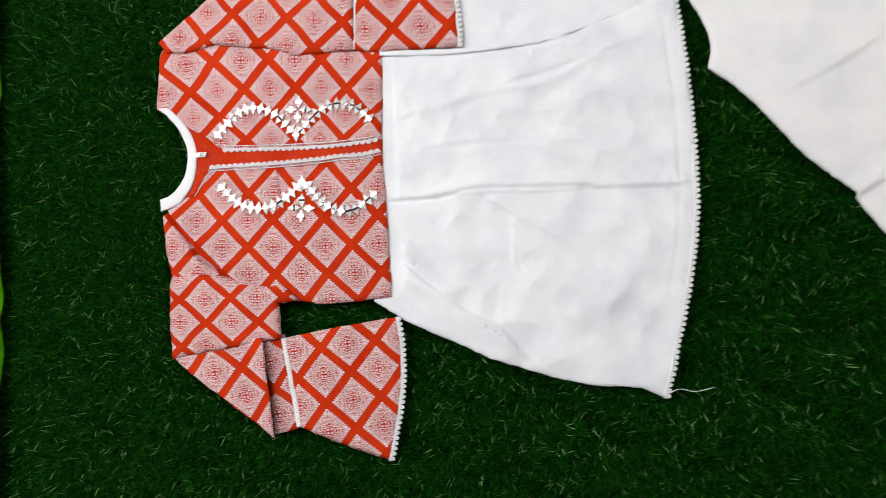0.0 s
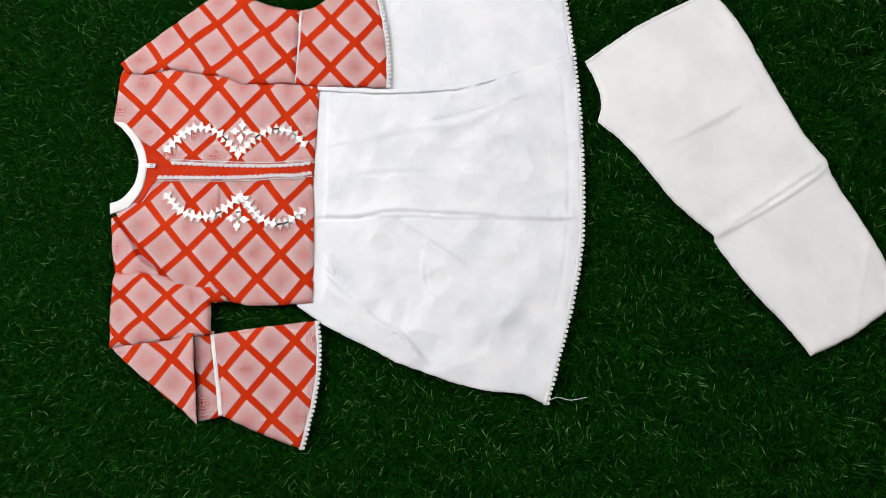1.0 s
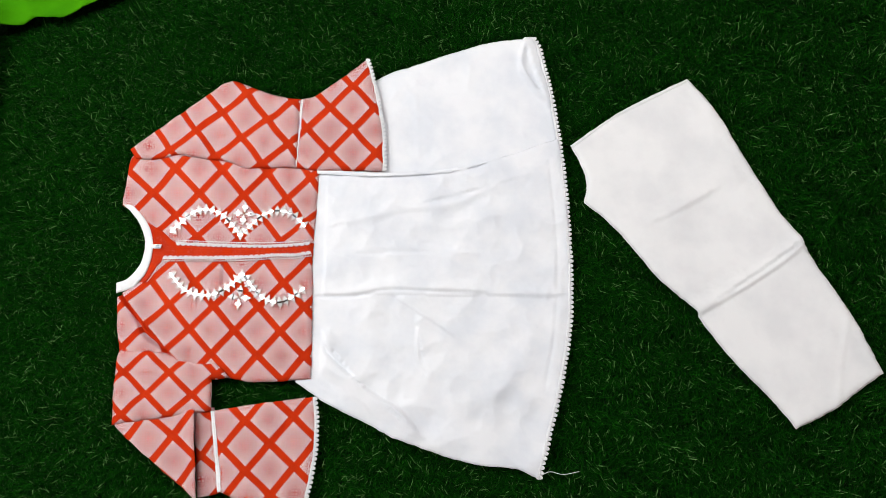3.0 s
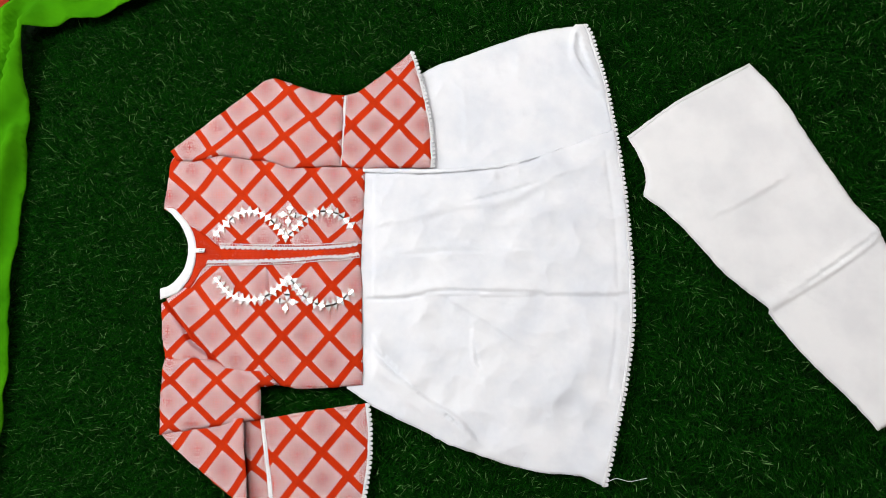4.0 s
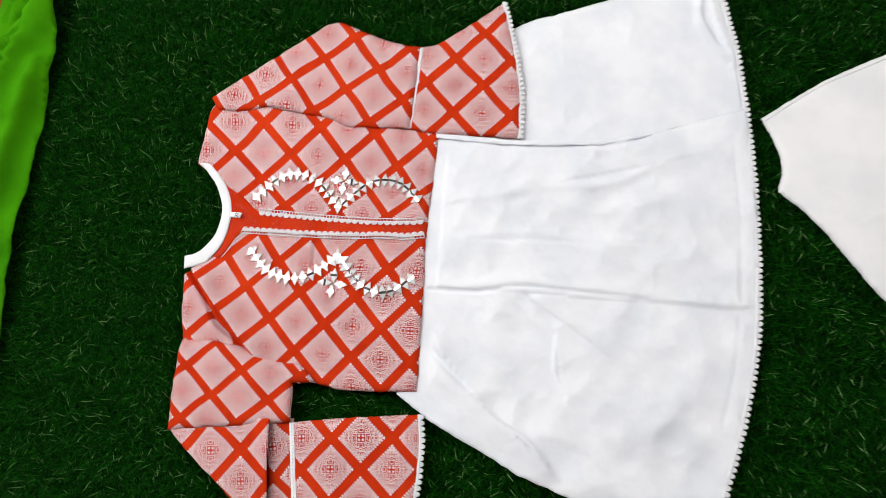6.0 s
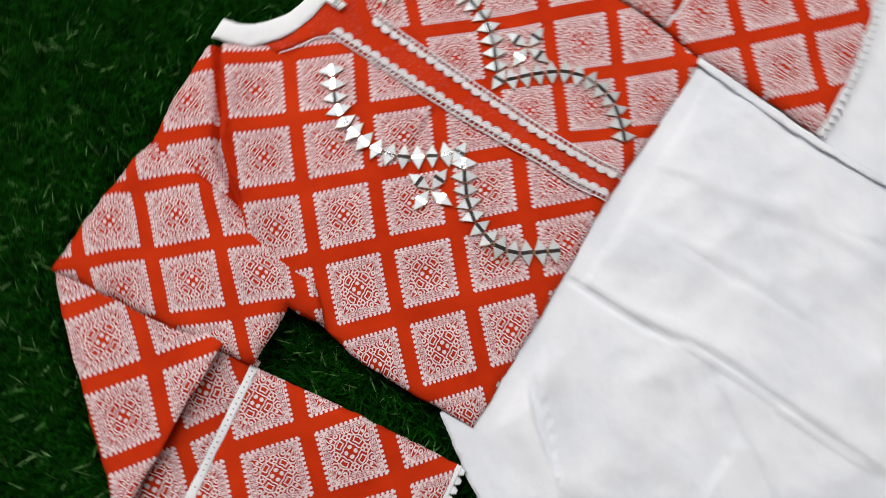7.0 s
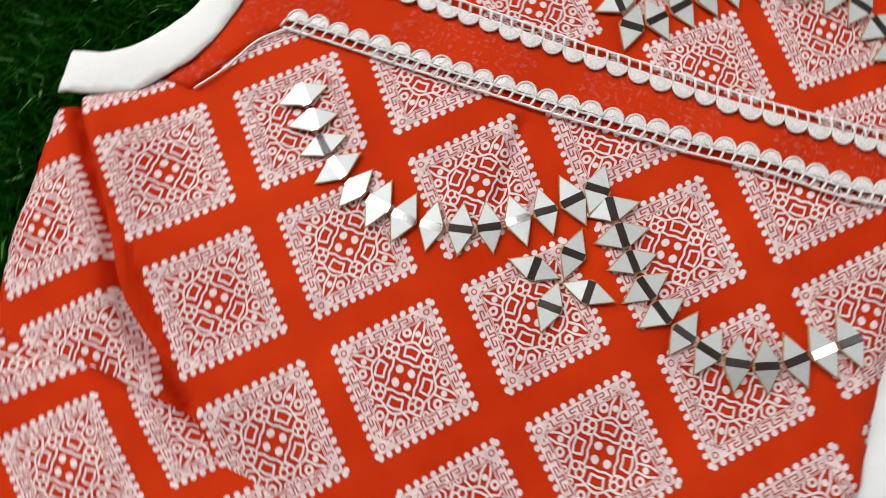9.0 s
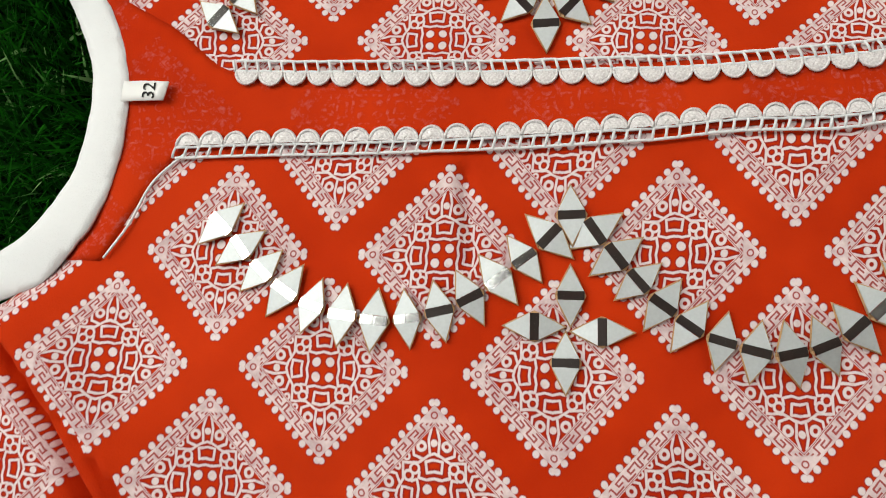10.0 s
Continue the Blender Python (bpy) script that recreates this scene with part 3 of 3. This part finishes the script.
def edge_lace(points, cloth, side, pitch, depth, label, material=LACE):
    """A narrow lace along an edge, of small rounded loops."""
    bm = bmesh.new()
    p, d = arc_steps(points, pitch)
    nrm = np.column_stack([-d[:, 1], d[:, 0]]) * side
    z = np.maximum(cloth.heights(p), 0.004) + 0.0012
    tube(bm, [(*(q - n * 0.0012), h) for q, n, h in zip(p, nrm, z)], 0.0016, 5)
    tube(bm, [(*(q - n * 0.0030), h - 0.0002) for q, n, h in zip(p, nrm, z)], 0.0012, 5)
    for k in range(len(p) - 1):
        c, dd, nn, h = (p[k] + p[k + 1]) / 2, d[k], nrm[k], (z[k] + z[k + 1]) / 2
        far = depth * (0.9 + 0.2 * abs(math.sin(k * 2.7)))
        outer = [c + dd * pitch * 0.5 * a + nn * far * b for a, b in ((-1.0, -0.5), (-0.86, 0.35), (-0.42, 0.90), (0.42, 0.90), (0.86, 0.35), (1.0, -0.5))]
        low = [bm.verts.new((*q, h - 0.0008)) for q in outer]
        high = [bm.verts.new((*(c + (q - c) * 0.8), h + 0.0008)) for q in outer]
        for i in range(5):
            bm.faces.new((low[i], low[i + 1], high[i + 1], high[i]))
        bm.faces.new(high)
    bmesh.ops.recalc_face_normals(bm, faces=bm.faces)
    part("edge_lace", bm, material, tunic, label)


edge_lace(HEM[:5], SKIRT_BACK, 1, 0.0080, 0.0060, "white scalloped lace along the hem")
edge_lace(HEM[4:], SKIRT_FRONT, 1, 0.0080, 0.0060, "white scalloped lace along the hem")
edge_lace([(0.0070, -0.2110), (0.0120, -0.2600), (0.0090, -0.3210), (-0.0030, -0.3830), (-0.0120, -0.4210)], CUFF_LOW, 1, 0.0075, 0.0052, "white scalloped lace on the sleeve end")
edge_lace([(0.0820, 0.4050), (0.0940, 0.3620), (0.1060, 0.3120), (0.1160, 0.2510), (0.1180, 0.1860)], CUFF_UP, 1, 0.0075, 0.0052, "white scalloped lace on the sleeve end")


def tape(a, b, cloth, width):
    a, b = np.array(a), np.array(b)
    n = np.array([-(b - a)[1], (b - a)[0]]) / np.linalg.norm(b - a) * width / 2
    ob = Over([tuple(a + n), tuple(b + n), tuple(b - n), tuple(a - n)], cloth, 0.0016, 0.003).mesh("sleeve_tape", CREAM, tunic, label="narrow white tape with a stitched row of holes", thick=0.001)
    bm = bmesh.new()
    for s in np.linspace(0.03, 0.97, int(np.linalg.norm(b - a) / 0.0045)):
        c = a + (b - a) * s
        z = cloth.top(*c) + 0.0019
        bmesh.ops.create_cone(bm, cap_ends=True, segments=6, radius1=0.0008, radius2=0.0006, depth=0.0006, matrix=Matrix.Translation((*c, z)))
    part("tape_stitching", bm, LACE_DARK, ob)


# stitch thread with its shadow put into a darker colour
LACE_DARK = cotton("shadowed_stitch_thread", (0.35, 0.30, 0.29), (0.25, 0.2, 0.2), 0.8, 600.0)
tape((-0.1710, -0.2360), (-0.1500, -0.3690), CUFF_LOW, 0.0065)
tape((-0.0380, 0.3260), (-0.0460, 0.1970), CUFF_UP, 0.0060)

# loose threads
bm = bmesh.new()
tube(bm, [(x, y, BODICE.top(x, y) + 0.0015) for x, y in smooth_line([(-0.2760, 0.0270), (-0.2880, 0.0160), (-0.2960, 0.0010), (-0.3060, -0.0130)], False, 0.003)], 0.00055, 6)
part("neck_piping", bm, LACE, tunic, "thin white piping by the neck")
bm = bmesh.new()
tube(bm, [(x, y, 0.008) for x, y in smooth_line([(0.3850, -0.3350), (0.4020, -0.3280), (0.4220, -0.3320), (0.4490, -0.3270)], False, 0.004)], 0.0005, 4)
part("loose_thread", bm, LACE, tunic, "loose white thread at the hem corner")

# size tag
tag = Over([(-0.3010, 0.0555), (-0.2830, 0.0545), (-0.2850, 0.0470), (-0.3020, 0.0475)], COLLAR, 0.0, 0.003)
tag.heights = lambda q: np.full(len(q), 0.0158)
size_tag = tag.mesh("size_tag", TAG, tunic, label="small white woven size tag", thick=0.0006)
font = bpy.data.curves.new("tag_number", "FONT")
font.body, font.size, font.align_x, font.align_y, font.extrude = "32", 0.0070, "CENTER", "CENTER", 0.0001
font.shear, font.space_character = 0.0, 0.95
number = new("tag_number", font)
font.materials.append(INK)
number.matrix_world = pose(-0.2905, 0.0512, 0.0161, 0, 0, 84)
number.parent = size_tag


def mirror_piece_meshes():
    """A faceted foil diamond with a flat mirror strip across its waist and gold thread round its rim."""
    L, W, S = 0.0106, 0.0048, 0.0019
    foil = bmesh.new()
    for sgn in (1, -1):
        a, b = (-W * 0.98, sgn * S * 0.85, 0.0017), (W * 0.98, sgn * S * 0.85, 0.0017)
        c, d = (-W * 1.0, sgn * S * 0.85, 0.0), (W * 1.0, sgn * S * 0.85, 0.0)
        tip, low = (0, sgn * L, 0.0011), (0, sgn * L, 0.0)
        va, vb, vc, vd, vt, vl = (foil.verts.new(q) for q in (a, b, c, d, tip, low))
        for f in ((va, vb, vt), (va, vt, vl, vc), (vb, vd, vl, vt)):
            foil.faces.new(f)
    bmesh.ops.recalc_face_normals(foil, faces=foil.faces)
    strip = bmesh.new()
    bmesh.ops.create_cube(strip, size=1, matrix=Matrix.Translation((0, 0, 0.0009)) @ Matrix.Diagonal((2 * W, 1.7 * S, 0.0018, 1)))
    rim = bmesh.new()
    ring = [(-W, 0), (-W * 0.5, L * 0.5), (0, L), (W * 0.5, L * 0.5), (W, 0), (W * 0.5, -L * 0.5), (0, -L), (-W * 0.5, -L * 0.5), (-W, 0)]
    tube(rim, [(x * 1.08, y * 1.06, 0.0007) for x, y in ring], 0.0005, 4)
    out = []
    for name, b, mat in (("mirror_piece", foil, FOIL), ("mirror_strip", strip, MIRROR), ("rim_thread", rim, GOLD)):
        me = bpy.data.meshes.new(name)
        b.to_mesh(me)
        b.free()
        me.materials.append(mat)
        out.append(me)
    return out


PIECE = mirror_piece_meshes()
chance = random.Random(5)


def mirror_piece(x, y, angle, scale=1.0):
    e = 0.004
    slope = [(BODICE.top(x + e, y) - BODICE.top(x - e, y)) / (2 * e), (BODICE.top(x, y + e) - BODICE.top(x, y - e)) / (2 * e)]
    up = Vector((-slope[0] * 0.6 + chance.uniform(-0.07, 0.07), -slope[1] * 0.6 + chance.uniform(-0.07, 0.07), 1)).normalized()
    m = Matrix.Translation((x, y, BODICE.top(x, y) + 0.0012)) @ Vector((0, 0, 1)).rotation_difference(up).to_matrix().to_4x4() @ pose(0, 0, 0, 0, 0, angle) @ Matrix.Scale(scale, 4)
    ob = new("mirror_piece", PIECE[0])
    ob.parent, ob.matrix_basis = tunic, m
    for me in PIECE[1:]:
        sub = new(me.name, me)
        sub.parent = ob
        if me.name.startswith("mirror_strip"):
            sub.matrix_basis = pose(0, 0, 0, chance.uniform(-5, 5), chance.uniform(-4, 4), 0)
    return ob


def mirror_row(points, count):
    p, d = arc_steps(points, 0.0, count)
    for q, dd in zip(p, d):
        mirror_piece(q[0], q[1], math.degrees(math.atan2(dd[1], dd[0])) + chance.uniform(-6, 6), chance.uniform(0.94, 1.04))


mirror_row([(-0.261, -0.001), (-0.244, -0.020), (-0.234, -0.0275), (-0.223, -0.033), (-0.201, -0.0375), (-0.178, -0.034), (-0.157, -0.0225), (-0.140, -0.0085)], 13)
mirror_piece(-0.132, -0.001, 0)
mirror_row([(-0.124, -0.007), (-0.110, -0.025), (-0.093, -0.041), (-0.083, -0.046), (-0.072, -0.0495), (-0.060, -0.050), (-0.049, -0.047), (-0.039, -0.041), (-0.022, -0.028)], 12)
mirror_row([(-0.265, 0.081), (-0.251, 0.095), (-0.234, 0.1105), (-0.216, 0.1185), (-0.194, 0.1170), (-0.174, 0.1080), (-0.157, 0.092), (-0.1475, 0.0805)], 13)
mirror_piece(-0.139, 0.0715, 0)
mirror_row([(-0.130, 0.0775), (-0.115, 0.093), (-0.097, 0.108), (-0.075, 0.1140), (-0.051, 0.1105), (-0.033, 0.097), (-0.0245, 0.088)], 12)
for cx, cy in ((-0.1345, -0.0412), (-0.134, 0.110)):
    for a in range(4):
        mirror_piece(cx + 0.0117 * math.cos(a * math.pi / 2 - 0.1), cy + 0.0117 * math.sin(a * math.pi / 2 - 0.1), a * 90 - 92, 0.98)

# ---- leggings ----
LEGGINGS = Cloth([(0.4510, 0.2300), (0.5244, 0.2820), (0.5878, 0.3160), (0.6611, 0.3510), (0.6868, 0.3200), (0.7155, 0.2740), (0.7531, 0.1970), (0.7957, 0.1140), (0.8076, 0.0950),
                  (0.8333, 0.0570), (0.8472, 0.0240), (0.8848, -0.0420), (0.9096, -0.0880), (0.9422, -0.1670), (0.8947, -0.2000), (0.8581, -0.2260), (0.7977, -0.2570), (0.7789, -0.2310),
                  (0.7452, -0.1910), (0.7007, -0.1410), (0.6551, -0.0750), (0.6532, -0.0670), (0.6116, -0.0290), (0.5838, 0.0000), (0.5472, 0.0480), (0.5096, 0.0920), (0.4720, 0.1240), (0.4769, 0.1580), (0.4660, 0.1990)],
                 0.0085, ((5, 0.003, 21), (11, 0.0018, 22, 1), (36, 0.0009, 23, 1)),
                 (([(0.6452, -0.0750), (0.6937, -0.0470), (0.7413, -0.0190), (0.8155, 0.0310), (0.8412, 0.0580)], 0.006, 0.0055, 1),
                  ([(0.6838, 0.1370), (0.6432, 0.1160), (0.5997, 0.0930)], 0.006, 0.0030, -1),
                  ([(0.8917, -0.0800), (0.8799, -0.1360), (0.8620, -0.2240)], 0.005, 0.0018, 0),
                  ([(0.6927, 0.2970), (0.7145, 0.1980), (0.7720, 0.0980)], 0.014, 0.002, 0)), edge=0.004, step=0.0045)
leggings = tagged(new("leggings"), "folded off-white cotton leggings lying on the artificial lawn", "leggings")
LEGGINGS.mesh("leg_panel", CREAM, leggings, thick=0.002)
waist = [(0.4560, 0.2270), (0.5250, 0.2770), (0.5900, 0.3100), (0.6590, 0.3450)]
bm = bmesh.new()
tube(bm, [(x, y, LEGGINGS.top(x, y) + 0.0002) for x, y in smooth_line(waist, False, 0.006)], 0.0016, 6)
part("waist_seam", bm, CREAM, leggings)

# ---- green cloth at the lawn's edge ----
SHEET = Cloth([(-0.6530, 0.4870), (-0.6540, 0.4400), (-0.6430, 0.2900), (-0.6460, 0.1950), (-0.6450, 0.0600), (-0.6450, -0.0170), (-0.6400, -0.0990), (-0.6420, -0.2830), (-0.6450, -0.4410), (-0.6620, -0.7440), (-0.9500, -0.7370),
               (-0.9030, -0.1920), (-0.8280, 0.1930), (-0.7780, 0.3630), (-0.7420, 0.4570), (-0.6850, 0.5790), (-0.6490, 0.6820), (-0.4130, 0.7800), (-0.1780, 0.7860), (-0.1820, 0.6460), (-0.3450, 0.5790),
               (-0.4170, 0.5490), (-0.4740, 0.5310), (-0.4920, 0.5210), (-0.5150, 0.5050), (-0.5450, 0.5080), (-0.5740, 0.5090), (-0.5970, 0.4940), (-0.6240, 0.4900)],
              0.0120, ((5, 0.010, 24), (9, 0.016, 25, 1), (22, 0.0040, 26, 1)),
              (([(-0.6610, 0.4960), (-0.6790, 0.4020), (-0.7250, 0.3170), (-0.7400, 0.1940)], 0.012, 0.028, 1), ([(-0.6930, 0.5240), (-0.7120, 0.4020), (-0.7590, 0.2880)], 0.010, 0.024, -1),
               ([(-0.6660, 0.2890), (-0.6880, 0.0980), (-0.6870, -0.0950)], 0.012, 0.016, 0), ([(-0.6080, 0.5440), (-0.4670, 0.5750), (-0.3720, 0.6140)], 0.012, 0.006, 1)), edge=0.0, step=0.008)
sheet = tagged(new("green_sheet"), "rumpled lime green cotton sheet along the lawn's edge", "sheet")
SHEET.mesh("sheet_cloth", GREEN_CLOTH, sheet, thick=0.002)

# ---- artificial lawn ----
lawn = slab("ground", (-0.735, -0.575, -0.033), (1.075, 0.695, -0.016), BACKING, "dark backing of the artificial lawn mat", "lawn mat")


def blades(name, count, low, high, seed):
    """Plastic grass: bent tapered blades, flattened under the clothes."""
    rng = np.random.default_rng(seed)
    root = rng.uniform(low, high, (count, 2))
    cell = 0.006
    n = np.ceil((np.array(high) - low) / cell).astype(int) + 1
    gx, gy = np.meshgrid(low[0] + np.arange(n[0]) * cell, low[1] + np.arange(n[1]) * cell, indexing="ij")
    grid = np.stack([gx.ravel(), gy.ravel()], 1)
    covered, deep = np.zeros(len(grid), bool), np.zeros(len(grid), bool)
    for c in (BODICE, ARM_LOW, FOREARM_LOW, PLEAT, CUFF_LOW, ARM_UP, CUFF_UP, SKIRT_BACK, SKIRT_FRONT, LEGGINGS, SHEET):
        pick = np.where(np.all((grid > c.loop.min(0) - 0.02) & (grid < c.loop.max(0) + 0.02), 1))[0]
        if len(pick):
            into, d = inside(c.loop, grid[pick]), far_from(c.loop[::3], grid[pick])
            covered[pick] |= into | (d < 0.006)
            deep[pick] |= into & (d > 0.025)
    idx = np.round((root - low) / cell).astype(int)
    flat = np.clip(idx[:, 0], 0, n[0] - 1) * n[1] + np.clip(idx[:, 1], 0, n[1] - 1)
    keep = ~deep[flat]
    root, cover = root[keep], covered[flat][keep]
    m = len(root)
    length = rng.uniform(0.014, 0.027, m) * np.where(cover, 0.6, 1.0)
    clump = np.sin(root[:, 0] * 41 + 2 * np.sin(root[:, 1] * 37)) + np.sin(root[:, 1] * 53 + root[:, 0] * 17)
    turn = rng.uniform(0, 2 * math.pi, m) * 0.75 + clump * 0.8 + 0.9
    lean = np.radians(rng.uniform(18, 72, m) + np.where(cover, 12, 0))
    way = np.column_stack([np.cos(turn) * np.sin(lean), np.sin(turn) * np.sin(lean), np.cos(lean)])
    flatter = np.column_stack([np.cos(turn) * np.sin(lean * 1.15 + 0.2), np.sin(turn) * np.sin(lean * 1.15 + 0.2), np.cos(lean * 1.15 + 0.2)])
    across = rng.uniform(-0.9, 0.9, m)
    # a few wider blades that carry the painted highlight colour
    bright = (rng.uniform(0, 1, m) < 0.032) & ~cover
    side = np.column_stack([-np.sin(turn) * np.cos(across), np.cos(turn) * np.cos(across), np.sin(across)]) * (rng.uniform(0.00045, 0.00085, m) * np.where(bright, 1.45, 1.0))[:, None]
    base = np.column_stack([root, np.full(m, -0.017)])
    mid = base + way * (length * 0.55)[:, None]
    tip = mid + flatter * (length * 0.5)[:, None]
    limit = np.where(cover, 0.0015, 0.009)
    for q in (mid, tip):
        q[:, 2] = np.minimum(q[:, 2], limit)
    co = np.stack([base - side, base + side, mid - side * 0.9, mid + side * 0.9, tip], 1).reshape(-1, 3)
    k = np.arange(m)[:, None] * 5
    tri = np.concatenate([k + np.array([0, 1, 3]), k + np.array([0, 3, 2]), k + np.array([2, 3, 4])], 1).reshape(-1)
    me = bpy.data.meshes.new(name)
    me.vertices.add(m * 5)
    me.vertices.foreach_set("co", co.ravel())
    me.loops.add(len(tri))
    me.loops.foreach_set("vertex_index", tri)
    me.polygons.add(len(tri) // 3)
    me.polygons.foreach_set("loop_start", np.arange(0, len(tri), 3))
    me.update(calc_edges=True)
    tone = np.where(bright, rng.uniform(0.5, 1.0, m), np.minimum(rng.beta(1.2, 7.0, m), 0.42))
    at = me.attributes.new("tone", "FLOAT_VECTOR", "POINT")
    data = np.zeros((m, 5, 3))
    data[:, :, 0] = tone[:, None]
    # tip weight: roots stay at 0, the painted-in shade
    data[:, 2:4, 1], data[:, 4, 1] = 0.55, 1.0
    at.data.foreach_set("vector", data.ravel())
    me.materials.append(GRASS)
    ob = new(name, me)
    return tagged(ob, "dark green artificial grass with fine plastic blades", "grass", kind="stuff")


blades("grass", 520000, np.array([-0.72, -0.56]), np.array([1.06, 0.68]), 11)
